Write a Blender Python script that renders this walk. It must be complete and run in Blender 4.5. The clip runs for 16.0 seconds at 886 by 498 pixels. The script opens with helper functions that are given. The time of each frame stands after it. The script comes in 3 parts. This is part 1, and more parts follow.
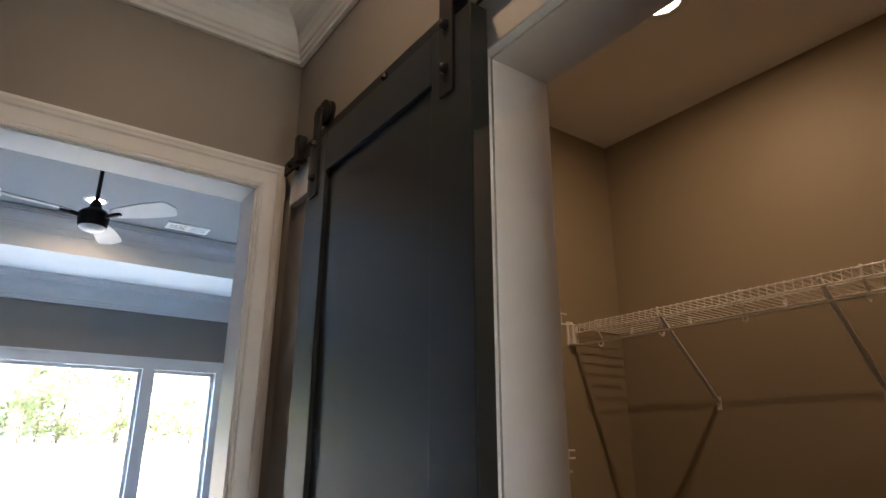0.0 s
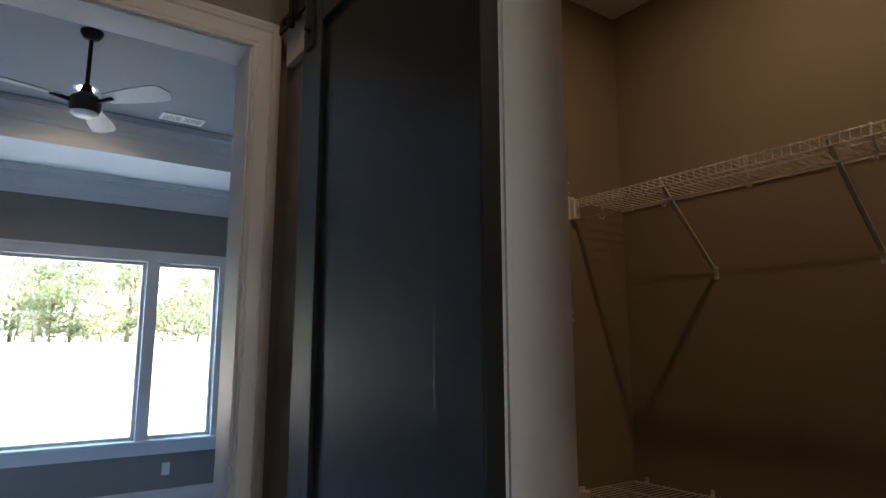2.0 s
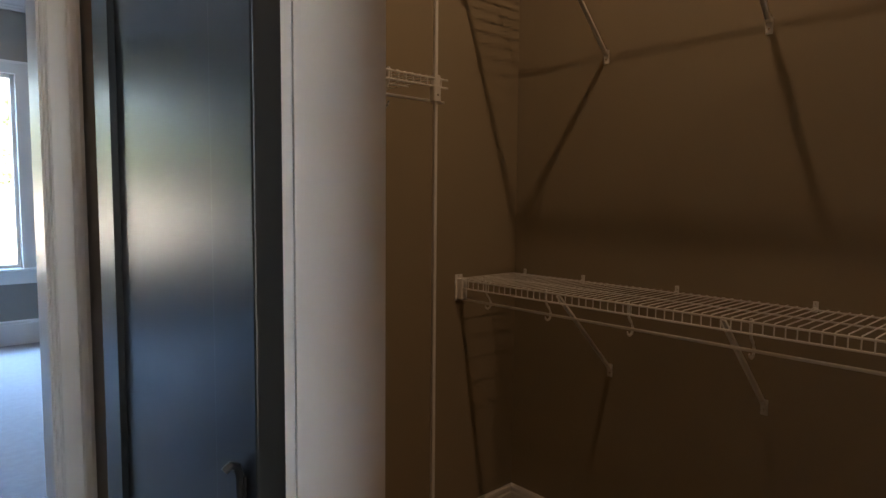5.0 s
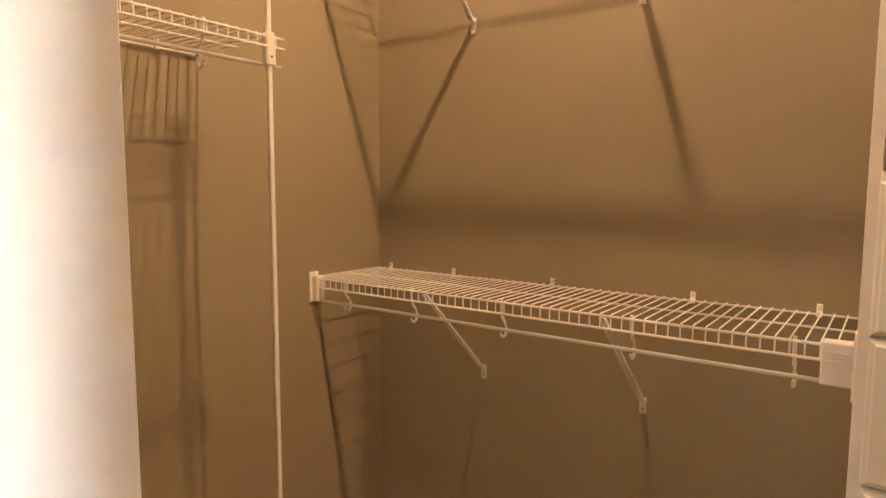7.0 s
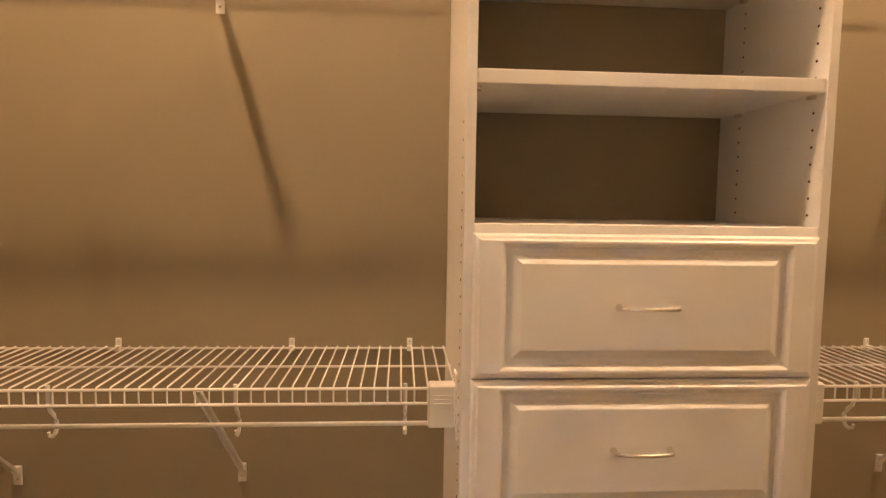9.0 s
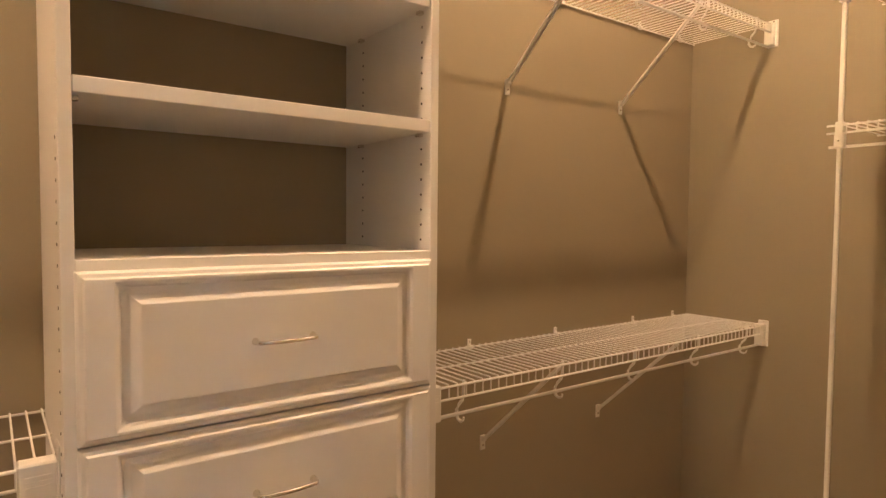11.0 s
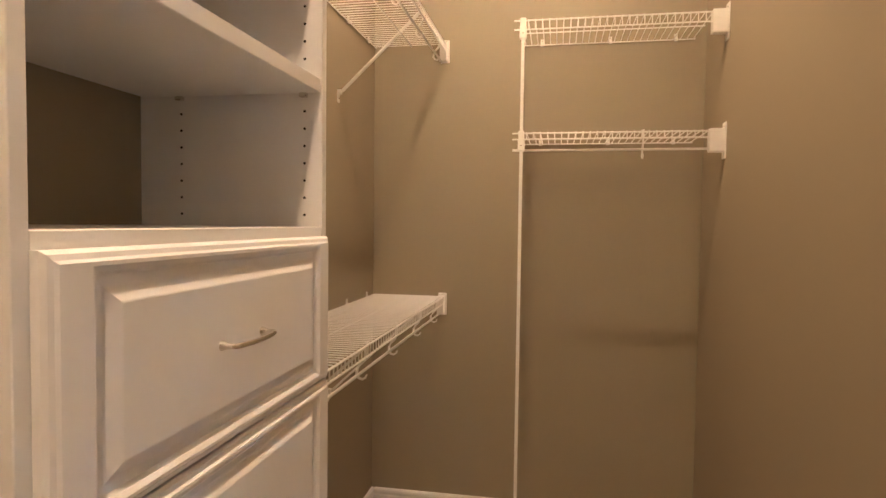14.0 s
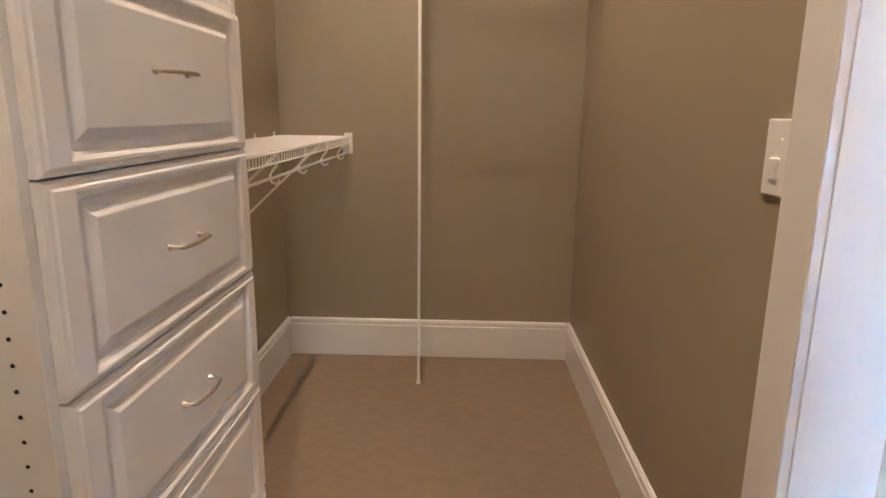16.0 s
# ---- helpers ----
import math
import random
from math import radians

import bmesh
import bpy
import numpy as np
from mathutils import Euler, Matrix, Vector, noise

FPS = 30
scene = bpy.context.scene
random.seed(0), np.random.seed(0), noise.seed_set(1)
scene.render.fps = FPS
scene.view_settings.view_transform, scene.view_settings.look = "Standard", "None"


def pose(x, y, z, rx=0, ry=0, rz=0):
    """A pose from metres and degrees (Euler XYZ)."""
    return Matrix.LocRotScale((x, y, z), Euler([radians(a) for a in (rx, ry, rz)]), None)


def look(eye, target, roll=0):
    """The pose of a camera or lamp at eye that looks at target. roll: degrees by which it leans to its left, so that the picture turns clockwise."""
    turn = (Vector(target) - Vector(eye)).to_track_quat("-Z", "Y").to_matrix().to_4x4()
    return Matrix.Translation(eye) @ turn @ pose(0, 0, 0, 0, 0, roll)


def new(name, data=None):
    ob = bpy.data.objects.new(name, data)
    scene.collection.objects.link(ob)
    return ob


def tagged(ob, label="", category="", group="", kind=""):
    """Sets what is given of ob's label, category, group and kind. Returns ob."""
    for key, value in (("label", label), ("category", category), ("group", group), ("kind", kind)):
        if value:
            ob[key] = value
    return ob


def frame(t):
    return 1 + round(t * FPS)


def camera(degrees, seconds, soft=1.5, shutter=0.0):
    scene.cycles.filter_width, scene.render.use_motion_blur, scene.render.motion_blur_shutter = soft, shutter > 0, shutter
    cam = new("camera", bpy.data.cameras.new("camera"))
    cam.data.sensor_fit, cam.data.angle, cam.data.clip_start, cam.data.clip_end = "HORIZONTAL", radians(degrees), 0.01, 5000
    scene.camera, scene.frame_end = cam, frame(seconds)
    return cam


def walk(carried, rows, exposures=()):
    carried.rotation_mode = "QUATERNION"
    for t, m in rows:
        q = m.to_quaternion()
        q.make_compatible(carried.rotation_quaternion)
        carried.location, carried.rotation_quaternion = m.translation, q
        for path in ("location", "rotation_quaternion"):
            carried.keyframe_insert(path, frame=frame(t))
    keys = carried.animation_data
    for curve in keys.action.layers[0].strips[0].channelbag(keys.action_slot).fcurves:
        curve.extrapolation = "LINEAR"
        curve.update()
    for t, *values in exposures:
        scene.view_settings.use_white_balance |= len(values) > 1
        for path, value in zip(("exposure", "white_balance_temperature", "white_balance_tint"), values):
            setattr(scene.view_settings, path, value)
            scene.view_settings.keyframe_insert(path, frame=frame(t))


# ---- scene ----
cam = camera(71.9, 16.0)

PATH = [
    (0, (-0.744, 2.041, 1.719), (0.36, 3.588, 2.342), 0.1),
    (0.5, (-0.738, 2.057, 1.687), (0.379, 3.62, 2.243), 0.1),
    (1, (-0.73, 2.066, 1.664), (0.396, 3.651, 2.134), 0.1),
    (1.5, (-0.726, 2.07, 1.631), (0.413, 3.665, 2.031), -0.0),
    (2, (-0.73, 2.075, 1.607), (0.418, 3.681, 1.928), -0.1),
    (2.5, (-0.727, 2.08, 1.57), (0.427, 3.694, 1.824), -0.1),
    (3, (-0.722, 2.08, 1.529), (0.435, 3.703, 1.695), 0.1),
    (3.5, (-0.715, 2.088, 1.484), (0.444, 3.716, 1.541), 0.2),
    (4, (-0.704, 2.084, 1.432), (0.462, 3.709, 1.389), 0.4),
    (4.5, (-0.623, 2.094, 1.383), (0.578, 3.689, 1.267), 0.4),
    (5, (-0.497, 2.077, 1.37), (0.845, 3.552, 1.214), 0.5),
    (5.2, (-0.456, 2.078, 1.372), (0.936, 3.505, 1.21), 0.6),
    (7.3, (-0.238, 2.226, 1.365), (1.37, 3.399, 1.173), 0.2),
    (7.5, (-0.227, 2.237, 1.364), (1.393, 3.393, 1.177), 0.3),
    (8, (-0.178, 2.296, 1.381), (1.611, 3.172, 1.201), 0.6),
    (8.5, (-0.095, 2.322, 1.408), (1.86, 2.704, 1.23), 0.8),
    (9, (-0.07, 2.361, 1.439), (1.919, 2.224, 1.278), 0.9),
    (9.5, (-0.087, 2.414, 1.472), (1.805, 1.782, 1.325), 0.9),
    (10, (-0.091, 2.422, 1.46), (1.639, 1.424, 1.349), 0.7),
    (10.2, (-0.09, 2.427, 1.46), (1.59, 1.347, 1.356), 0.6),
    (12.3, (0.306, 2.133, 1.485), (1.809, 0.816, 1.4), 0.8),
    (12.5, (0.383, 2.137, 1.492), (1.763, 0.692, 1.407), 1.0),
    (13, (0.473, 2.265, 1.475), (1.471, 0.534, 1.397), 1.0),
    (13.5, (0.524, 2.467, 1.458), (1.194, 0.584, 1.381), 0.7),
    (14, (0.582, 2.666, 1.408), (0.948, 0.702, 1.323), 0.7),
    (14.5, (0.57, 2.791, 1.33), (0.819, 0.812, 1.182), 0.5),
    (15, (0.563, 2.856, 1.261), (0.749, 0.879, 1.026), 0.6),
    (15.5, (0.538, 2.873, 1.206), (0.657, 0.906, 0.864), 0.7),
    (16, (0.538, 2.883, 1.196), (0.6, 0.932, 0.759), 0.7),
]

EXPOSURES = [
    (0.0, 3.95, 6250, 13), (1.5, 3.35, 6200, 12), (3.0, 2.45, 5850, 12), (4.2, 2.35, 5750, 12), (4.6, 2.95, 5950, 12), (5.2, 4.4, 6700, 12), (7.3, 6.55, 7100, 12),
    (8.4, 6.55, 7050, 11), (10.2, 6.45, 6850, 10), (12.3, 6.4, 6400, 9), (14.0, 6.4, 5850, 8), (16.0, 6.55, 5000, 6),
]
walk(cam, [(t, look(e, g, r)) for t, e, g, r in PATH], EXPOSURES)

# ---- world and sun ----
world = bpy.data.worlds.new("world")
scene.world = world
world.use_nodes = True
wn = world.node_tree.nodes
sky = wn.new("ShaderNodeTexSky")
sky.sky_type = "NISHITA"
sky.sun_disc = False
sky.sun_elevation, sky.sun_rotation = radians(45), radians(125)
world.node_tree.links.new(sky.outputs[0], wn["Background"].inputs[0])
wn["Background"].inputs[1].default_value = 0.15
sun = new("sun", bpy.data.lights.new("sun", "SUN"))
sun.data.energy, sun.data.angle, sun.data.color = 5.0, radians(0.5), (1.0, 0.94, 0.85)
sun.matrix_world = look((26, -14, 30), (0, 4, 0))

WARM = (1.0, 0.635, 0.37)


def lamp(name, x, y, z, watts, size, colour=WARM, spread=150):
    ob = new(name, bpy.data.lights.new(name, "AREA"))
    ob.data.shape, ob.data.size, ob.data.energy, ob.data.color = "DISK", size, watts, colour
    ob.data.spread = radians(spread)
    ob.matrix_world = pose(x, y, z)
    return ob


CLOSET_CANS = [(0.752, 2.945), (0.752, 0.885)]
CLOSET_Z, HALL_Z, TRAY_Z = 3.08, 3.08, 3.62
for px, py in CLOSET_CANS:
    lamp("closet_lamp", px, py, CLOSET_Z - 0.012, 0.41, 0.046, spread=180)
lamp("hall_lamp", -0.55, 2.92, HALL_Z - 0.012, 0.20, 0.08, spread=170)
# added fill lamp, unseen above the windows, standing in for sky light
daylight = new("window_daylight", bpy.data.lights.new("window_daylight", "AREA"))
daylight.data.shape, daylight.data.size, daylight.data.size_y = "RECTANGLE", 3.6, 1.5
daylight.data.energy, daylight.data.color = 60, (0.34, 0.61, 1.0)
daylight.matrix_world = look((-0.44, 9.9, 3.55), (-0.44, 6.0, 0.4))
# added fill lamp hidden below the sill, imitating light off the ground
bounce = new("ground_bounce_fill", bpy.data.lights.new("ground_bounce_fill", "AREA"))
bounce.data.shape, bounce.data.size, bounce.data.size_y = "RECTANGLE", 3.4, 0.6
bounce.data.energy, bounce.data.color = 4.2, (0.74, 0.88, 1.0)
bounce.matrix_world = look((-0.44, 9.55, 0.30), (-0.44, 7.4, 3.6))
lamp("bedroom_lamp", -0.375, 7.375, TRAY_Z - 0.012, 0.36, 0.12)


# ---- materials ----
def material(name, colour, rough=0.5, metal=0.0, var=0.06, scale=6.0, fine=220.0, bump=0.1, bump_mm=0.4, sheen=0.0, spec=0.5, random_tint=0.0):
    m = bpy.data.materials.new(name)
    m.use_nodes = True
    nt = m.node_tree
    n, l = nt.nodes, nt.links
    b = n["Principled BSDF"]
    co = n.new("ShaderNodeTexCoord")
    big, small = n.new("ShaderNodeTexNoise"), n.new("ShaderNodeTexNoise")
    big.inputs["Scale"].default_value, big.inputs["Detail"].default_value = scale, 5
    small.inputs["Scale"].default_value, small.inputs["Detail"].default_value = fine, 3
    l.new(co.outputs["Object"], big.inputs["Vector"])
    l.new(co.outputs["Object"], small.inputs["Vector"])
    mix = n.new("ShaderNodeMath")
    mix.operation = "MULTIPLY_ADD"
    mix.inputs[1].default_value = 0.35
    l.new(small.outputs["Fac"], mix.inputs[0])
    l.new(big.outputs["Fac"], mix.inputs[2])
    ramp = n.new("ShaderNodeMapRange")
    ramp.inputs["From Min"].default_value, ramp.inputs["From Max"].default_value = 0.4, 0.95
    ramp.inputs["To Min"].default_value, ramp.inputs["To Max"].default_value = 1 - var, 1 + var
    l.new(mix.outputs[0], ramp.inputs["Value"])
    hsv = n.new("ShaderNodeHueSaturation")
    hsv.inputs["Color"].default_value = (*colour, 1)
    value = ramp.outputs[0]
    if random_tint:
        info, add = n.new("ShaderNodeObjectInfo"), n.new("ShaderNodeMath")
        add.operation = "MULTIPLY_ADD"
        add.inputs[1].default_value = random_tint
        l.new(info.outputs["Random"], add.inputs[0])
        l.new(value, add.inputs[2])
        value = add.outputs[0]
    l.new(value, hsv.inputs["Value"])
    l.new(hsv.outputs[0], b.inputs["Base Color"])
    rr = n.new("ShaderNodeMapRange")
    rr.inputs["To Min"].default_value, rr.inputs["To Max"].default_value = max(rough - 0.06, 0.02), min(rough + 0.08, 1)
    l.new(big.outputs["Fac"], rr.inputs["Value"])
    l.new(rr.outputs[0], b.inputs["Roughness"])
    b.inputs["Metallic"].default_value = metal
    b.inputs["Specular IOR Level"].default_value = spec
    b.inputs["Sheen Weight"].default_value = sheen
    if bump:
        bp = n.new("ShaderNodeBump")
        bp.inputs["Strength"].default_value, bp.inputs["Distance"].default_value = bump, bump_mm / 1000
        l.new(mix.outputs[0], bp.inputs["Height"])
        l.new(bp.outputs[0], b.inputs["Normal"])
    return m


def glow(name, colour, strength):
    m = bpy.data.materials.new(name)
    m.use_nodes = True
    b = m.node_tree.nodes["Principled BSDF"]
    b.inputs["Base Color"].default_value = (0.8, 0.8, 0.8, 1)
    b.inputs["Emission Color"].default_value = (*colour, 1)
    b.inputs["Emission Strength"].default_value = strength
    return m


def carpet_material(name, colour):
    m = material(name, colour, rough=0.95, var=0.10, scale=22, fine=520, bump=0.8, bump_mm=2.5, sheen=0.25, spec=0.1)
    return m


# wall colours: browner in the closet, greyer and darker in hall and bedroom
TAUPE = material("taupe_wall", (0.296, 0.249, 0.172), 0.55, var=0.035, scale=2.5, fine=380, bump=0.25, bump_mm=0.5)
GREIGE = material("greige_wall", (0.232, 0.214, 0.188), 0.55, var=0.035, scale=2.5, fine=380, bump=0.25, bump_mm=0.5)
WHITE = material("white_trim_paint", (0.71, 0.70, 0.68), 0.32, var=0.025, scale=5, fine=90, bump=0.08)
CEILING = material("ceiling_paint", (0.78, 0.765, 0.73), 0.85, var=0.03, scale=3, fine=260, bump=0.3, bump_mm=0.6)
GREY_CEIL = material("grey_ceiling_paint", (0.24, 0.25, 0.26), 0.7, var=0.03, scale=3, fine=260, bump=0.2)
MELAMINE = material("white_melamine", (0.80, 0.795, 0.785), 0.36, var=0.02, scale=4, fine=140, bump=0.05)
WIRE = material("white_vinyl_coated_wire", (0.80, 0.79, 0.76), 0.34, var=0.04, scale=30, fine=300, bump=0.05)
PLASTIC = material("white_plastic", (0.78, 0.77, 0.74), 0.4, var=0.03, scale=20, fine=200, bump=0.04)
NICKEL = material("brushed_nickel", (0.74, 0.71, 0.66), 0.22, 1.0, var=0.06, scale=25, fine=500, bump=0.1)
CHARCOAL = material("charcoal_door_paint", (0.017, 0.0195, 0.0185), 0.30, var=0.10, scale=3, fine=60, bump=0.12, bump_mm=0.5)
BLACK_METAL = material("black_steel", (0.010, 0.0095, 0.009), 0.45, 0.2, var=0.15, scale=14, fine=200, bump=0.15)
BRONZE = material("dark_bronze", (0.022, 0.019, 0.017), 0.38, 0.5, var=0.1, scale=14)
BLADE = material("fan_blade_finish", (0.40, 0.40, 0.40), 0.4, var=0.1, scale=5)
# near-black colour that paints the shade inside holes and the duct
DARK = material("painted_recess_shade", (0.012, 0.010, 0.008), 0.9, bump=0)
CARPET = carpet_material("tan_carpet", (0.225, 0.165, 0.108))
CARPET_BED = carpet_material("grey_carpet", (0.30, 0.31, 0.34))
TILE = material("pale_floor", (0.5, 0.46, 0.41), 0.35, var=0.08, scale=3)
EARTH = material("pale_dry_ground", (0.55, 0.49, 0.38), 0.95, var=0.18, scale=0.25, fine=3, bump=0.6, bump_mm=20, spec=0.1)
BARK = material("pine_bark", (0.27, 0.22, 0.17), 0.95, var=0.25, scale=3, fine=30, bump=0.8, bump_mm=15)
LEAF = material("foliage", (0.270, 0.300, 0.190), 0.7, var=0.3, scale=0.5, fine=5, bump=0, random_tint=0.5)
ln = LEAF.node_tree
leaf_out, leaf_mix, leaf_through = ln.nodes["Material Output"], ln.nodes.new("ShaderNodeMixShader"), ln.nodes.new("ShaderNodeBsdfTranslucent")
leaf_through.inputs["Color"].default_value = (0.50, 0.56, 0.32, 1)
ln.links.new(ln.nodes["Principled BSDF"].outputs[0], leaf_mix.inputs[1])
ln.links.new(leaf_through.outputs[0], leaf_mix.inputs[2])
ln.links.new(leaf_mix.outputs[0], leaf_out.inputs["Surface"])
OUTER = material("outer_wall_paint", (0.6, 0.58, 0.54), 0.8, var=0.05, scale=3)
LENS = glow("lit_lens", (1.0, 0.74, 0.46), 1.0)
LENS_BED = glow("lit_lens_bedroom", (1.0, 0.9, 0.72), 6.0)
GLASS = bpy.data.materials.new("window_glass")
GLASS.use_nodes = True
gb = GLASS.node_tree.nodes["Principled BSDF"]
gb.inputs["Transmission Weight"].default_value, gb.inputs["Roughness"].default_value, gb.inputs["IOR"].default_value = 1.0, 0.0, 1.45

# ---- builders ----
BASE = {}


def finish(name, bm, mat, smooth=False):
    bmesh.ops.recalc_face_normals(bm, faces=bm.faces)
    me = bpy.data.meshes.new(name)
    bm.to_mesh(me)
    bm.free()
    me.materials.append(mat)
    if smooth:
        me.shade_smooth()
        me.set_sharp_from_angle(angle=radians(40))
    return me


def thing(name, m, label, category, group="", kind=""):
    """An empty at a thing's base. m: a place (x, y, z) or a pose."""
    ob = new(name)
    m = m if isinstance(m, Matrix) else Matrix.Translation(m)
    ob.matrix_world = m
    ob.empty_display_size = 0.05
    BASE[ob] = m.inverted()
    return tagged(ob, label, category, group, kind)


def part(name, bm, mat, parent, label="", smooth=False, world=True, kind=""):
    """One mesh under a thing or part; world: its points are in the world's metres."""
    root = parent
    while root.parent:
        root = root.parent
    if world:
        bm.transform(BASE.get(root, Matrix.Identity(4)))
    ob = new(name, finish(name, bm, mat, smooth))
    ob.parent = parent
    BASE[ob] = BASE.get(root)
    return tagged(ob, label, "", "", kind)


def box(x0, x1, y0, y1, z0, z1, bm=None, bevel=0.0, seg=1):
    own = bmesh.new()
    bmesh.ops.create_cube(own, size=1.0)
    bmesh.ops.transform(own, matrix=Matrix.Translation(((x0 + x1) / 2, (y0 + y1) / 2, (z0 + z1) / 2)) @ Matrix.Diagonal((abs(x1 - x0), abs(y1 - y0), abs(z1 - z0), 1)), verts=own.verts)
    if bevel:
        bmesh.ops.bevel(own, geom=own.edges[:], offset=bevel, segments=seg, affect="EDGES", profile=0.5)
    return own if bm is None else join(bm, own)


def join(bm, other):
    me = bpy.data.meshes.new("join")
    other.to_mesh(me)
    other.free()
    bm.from_mesh(me)
    bpy.data.meshes.remove(me)
    return bm


def tube(points, r, sides=8, bm=None, closed_ends=True):
    """A round bar along a line of points."""
    bm = bm or bmesh.new()
    pts = [Vector(p) for p in points]
    rings = []
    for i, p in enumerate(pts):
        a = pts[i] - pts[i - 1] if i else pts[1] - pts[0]
        b = pts[i + 1] - pts[i] if i + 1 < len(pts) else a
        d = (a.normalized() + b.normalized()).normalized()
        up = Vector((0, 0, 1)) if abs(d.z) < 0.9 else Vector((1, 0, 0))
        s = d.cross(Vector((0.123, 0.456, 0.881)) if len(pts) > 2 else up).normalized()
        t = d.cross(s)
        rr = r[i] if isinstance(r, (list, tuple)) else r
        rings.append([bm.verts.new(p + (s * math.cos(q) + t * math.sin(q)) * rr) for q in [2 * math.pi * j / sides for j in range(sides)]])
    for u, v in zip(rings, rings[1:]):
        for j in range(sides):
            bm.faces.new((u[j], u[(j + 1) % sides], v[(j + 1) % sides], v[j]))
    if closed_ends:
        bm.faces.new(rings[0])
        bm.faces.new(rings[-1][::-1])
    return bm


def turned(profile, sides=24, m=None):
    """A turned shape from (radius, height) pairs about z."""
    bm = bmesh.new()
    rings = [[bm.verts.new((r * math.cos(2 * math.pi * j / sides), r * math.sin(2 * math.pi * j / sides), z)) for j in range(sides)] for r, z in profile]
    for u, v in zip(rings, rings[1:]):
        for j in range(sides):
            bm.faces.new((u[j], u[(j + 1) % sides], v[(j + 1) % sides], v[j]))
    bm.faces.new(rings[0])
    bm.faces.new(rings[-1][::-1])
    if m is not None:
        bm.transform(m)
    return bm


def extrude_profile(profile, a, b, place):
    """A profile of (u, v) pairs run from a to b; place(u, v, s) gives the point."""
    bm = bmesh.new()
    r0 = [bm.verts.new(place(u, v, a)) for u, v in profile]
    r1 = [bm.verts.new(place(u, v, b)) for u, v in profile]
    n = len(profile)
    for j in range(n):
        bm.faces.new((r0[j], r0[(j + 1) % n], r1[(j + 1) % n], r1[j]))
    bm.faces.new(r0[::-1])
    bm.faces.new(r1)
    return bm


def rect_sweep(profile, x0, x1, y0, y1):
    """A profile of (inset, z) pairs run round a room with mitred corners."""
    bm = bmesh.new()
    rings = [[bm.verts.new(p) for p in ((x0 + d, y0 + d, z), (x1 - d, y0 + d, z), (x1 - d, y1 - d, z), (x0 + d, y1 - d, z))] for d, z in profile]
    n = len(profile)
    for i in range(n):
        u, v = rings[i], rings[(i + 1) % n]
        for j in range(4):
            bm.faces.new((u[j], u[(j + 1) % 4], v[(j + 1) % 4], v[j]))
    return bm


def casing(profile, a0, a1, top, place, bottom=0.0, closed=False):
    """Trim round an opening from a0 to a1: profile of (outward, proud) pairs; place(a, z, proud)."""
    bm = bmesh.new()
    rings = []
    for u, v in profile:
        low = bottom - u if closed else bottom
        rings.append([bm.verts.new(place(a, z, v)) for a, z in ((a0 - u, low), (a0 - u, top + u), (a1 + u, top + u), (a1 + u, low))])
    n = len(profile)
    for i in range(n):
        p, q = rings[i], rings[(i + 1) % n]
        for j in range(4 if closed else 3):
            bm.faces.new((p[j], p[(j + 1) % 4], q[(j + 1) % 4], q[j]))
    if not closed:
        bm.faces.new([r[0] for r in rings])
        bm.faces.new([r[3] for r in rings])
    return bm


def setting(name, bm, mat, label="", category=""):
    return tagged(new(name, finish(name, bm, mat)), label, category, "", "structure")


def two_tones(ob, other, where):
    """Give the faces whose centre suits where() the other wall colour."""
    ob.data.materials.append(other)
    for f in ob.data.polygons:
        f.material_index = int(where(f.center))
    return ob


# ---- the plan ----
CX, CY, CLY = 1.40, 3.70, 3.722            # the closet runs from 0 to CX and 0 to CY
HX0, HX1, HY0 = -1.45, -0.125, 0.30  # the hall
BX0, BX1, BY0, BY1 = -2.75, 1.90, 3.82, 8.909  # the bedroom
DL, DR, DH = 2.755, 1.982, 2.388   # closet doorway
OX0, OX1, OH = -1.15, -0.236, 2.442  # opening to the bedroom

bm = box(HX1, 0, -0.12, DR - 0.018, 0, CLOSET_Z)
box(HX1, 0, DL + 0.018, CY, 0, CLOSET_Z, bm)
box(-0.06, 0, CY, CLY, 0, CLOSET_Z, bm)
box(HX1, 0, DR - 0.018, DL + 0.018, DH + 0.018, CLOSET_Z, bm)
two_tones(setting("wall_closet_front", bm, TAUPE, "painted wall with the closet doorway, taupe inside and greige outside", "wall"), GREIGE, lambda c: c.x < HX1 + 0.001)
setting("wall_closet_back", box(CX, CX + 0.12, -0.12, CLY, 0, CLOSET_Z), TAUPE, "taupe painted closet wall behind the shelves", "wall")
setting("wall_closet_end", box(0, CX, -0.12, 0, 0, CLOSET_Z), TAUPE, "taupe painted end wall of the closet", "wall")
bm = box(BX0 - 0.12, OX0 - 0.018, CY, BY0, 0, 3.9)
box(OX1 + 0.018, -0.06, CY, BY0, 0, 3.9, bm)
box(-0.06, BX1 + 0.12, CLY, BY0, 0, 3.9, bm)
box(OX0 - 0.018, OX1 + 0.018, CY, BY0, OH + 0.018, 3.9, bm)
two_tones(setting("wall_bedroom_near", bm, GREIGE, "greige painted wall with a cased opening", "wall"), TAUPE, lambda c: c.x > -0.06 and abs(c.y - CLY) < 0.001)
setting("wall_hall_far", box(HX0 - 0.12, HX0, -0.12, CY, 0, HALL_Z), GREIGE, "greige painted hall wall", "wall")
# unseen wall; its open slot is added to let daylight into the hall
bm = box(HX0, -0.46, HY0 - 0.12, HY0, 0, HALL_Z)
box(-0.46, HX1, HY0 - 0.12, HY0, 0, 0.30, bm)
box(-0.46, HX1, HY0 - 0.12, HY0, 2.42, HALL_Z, bm)
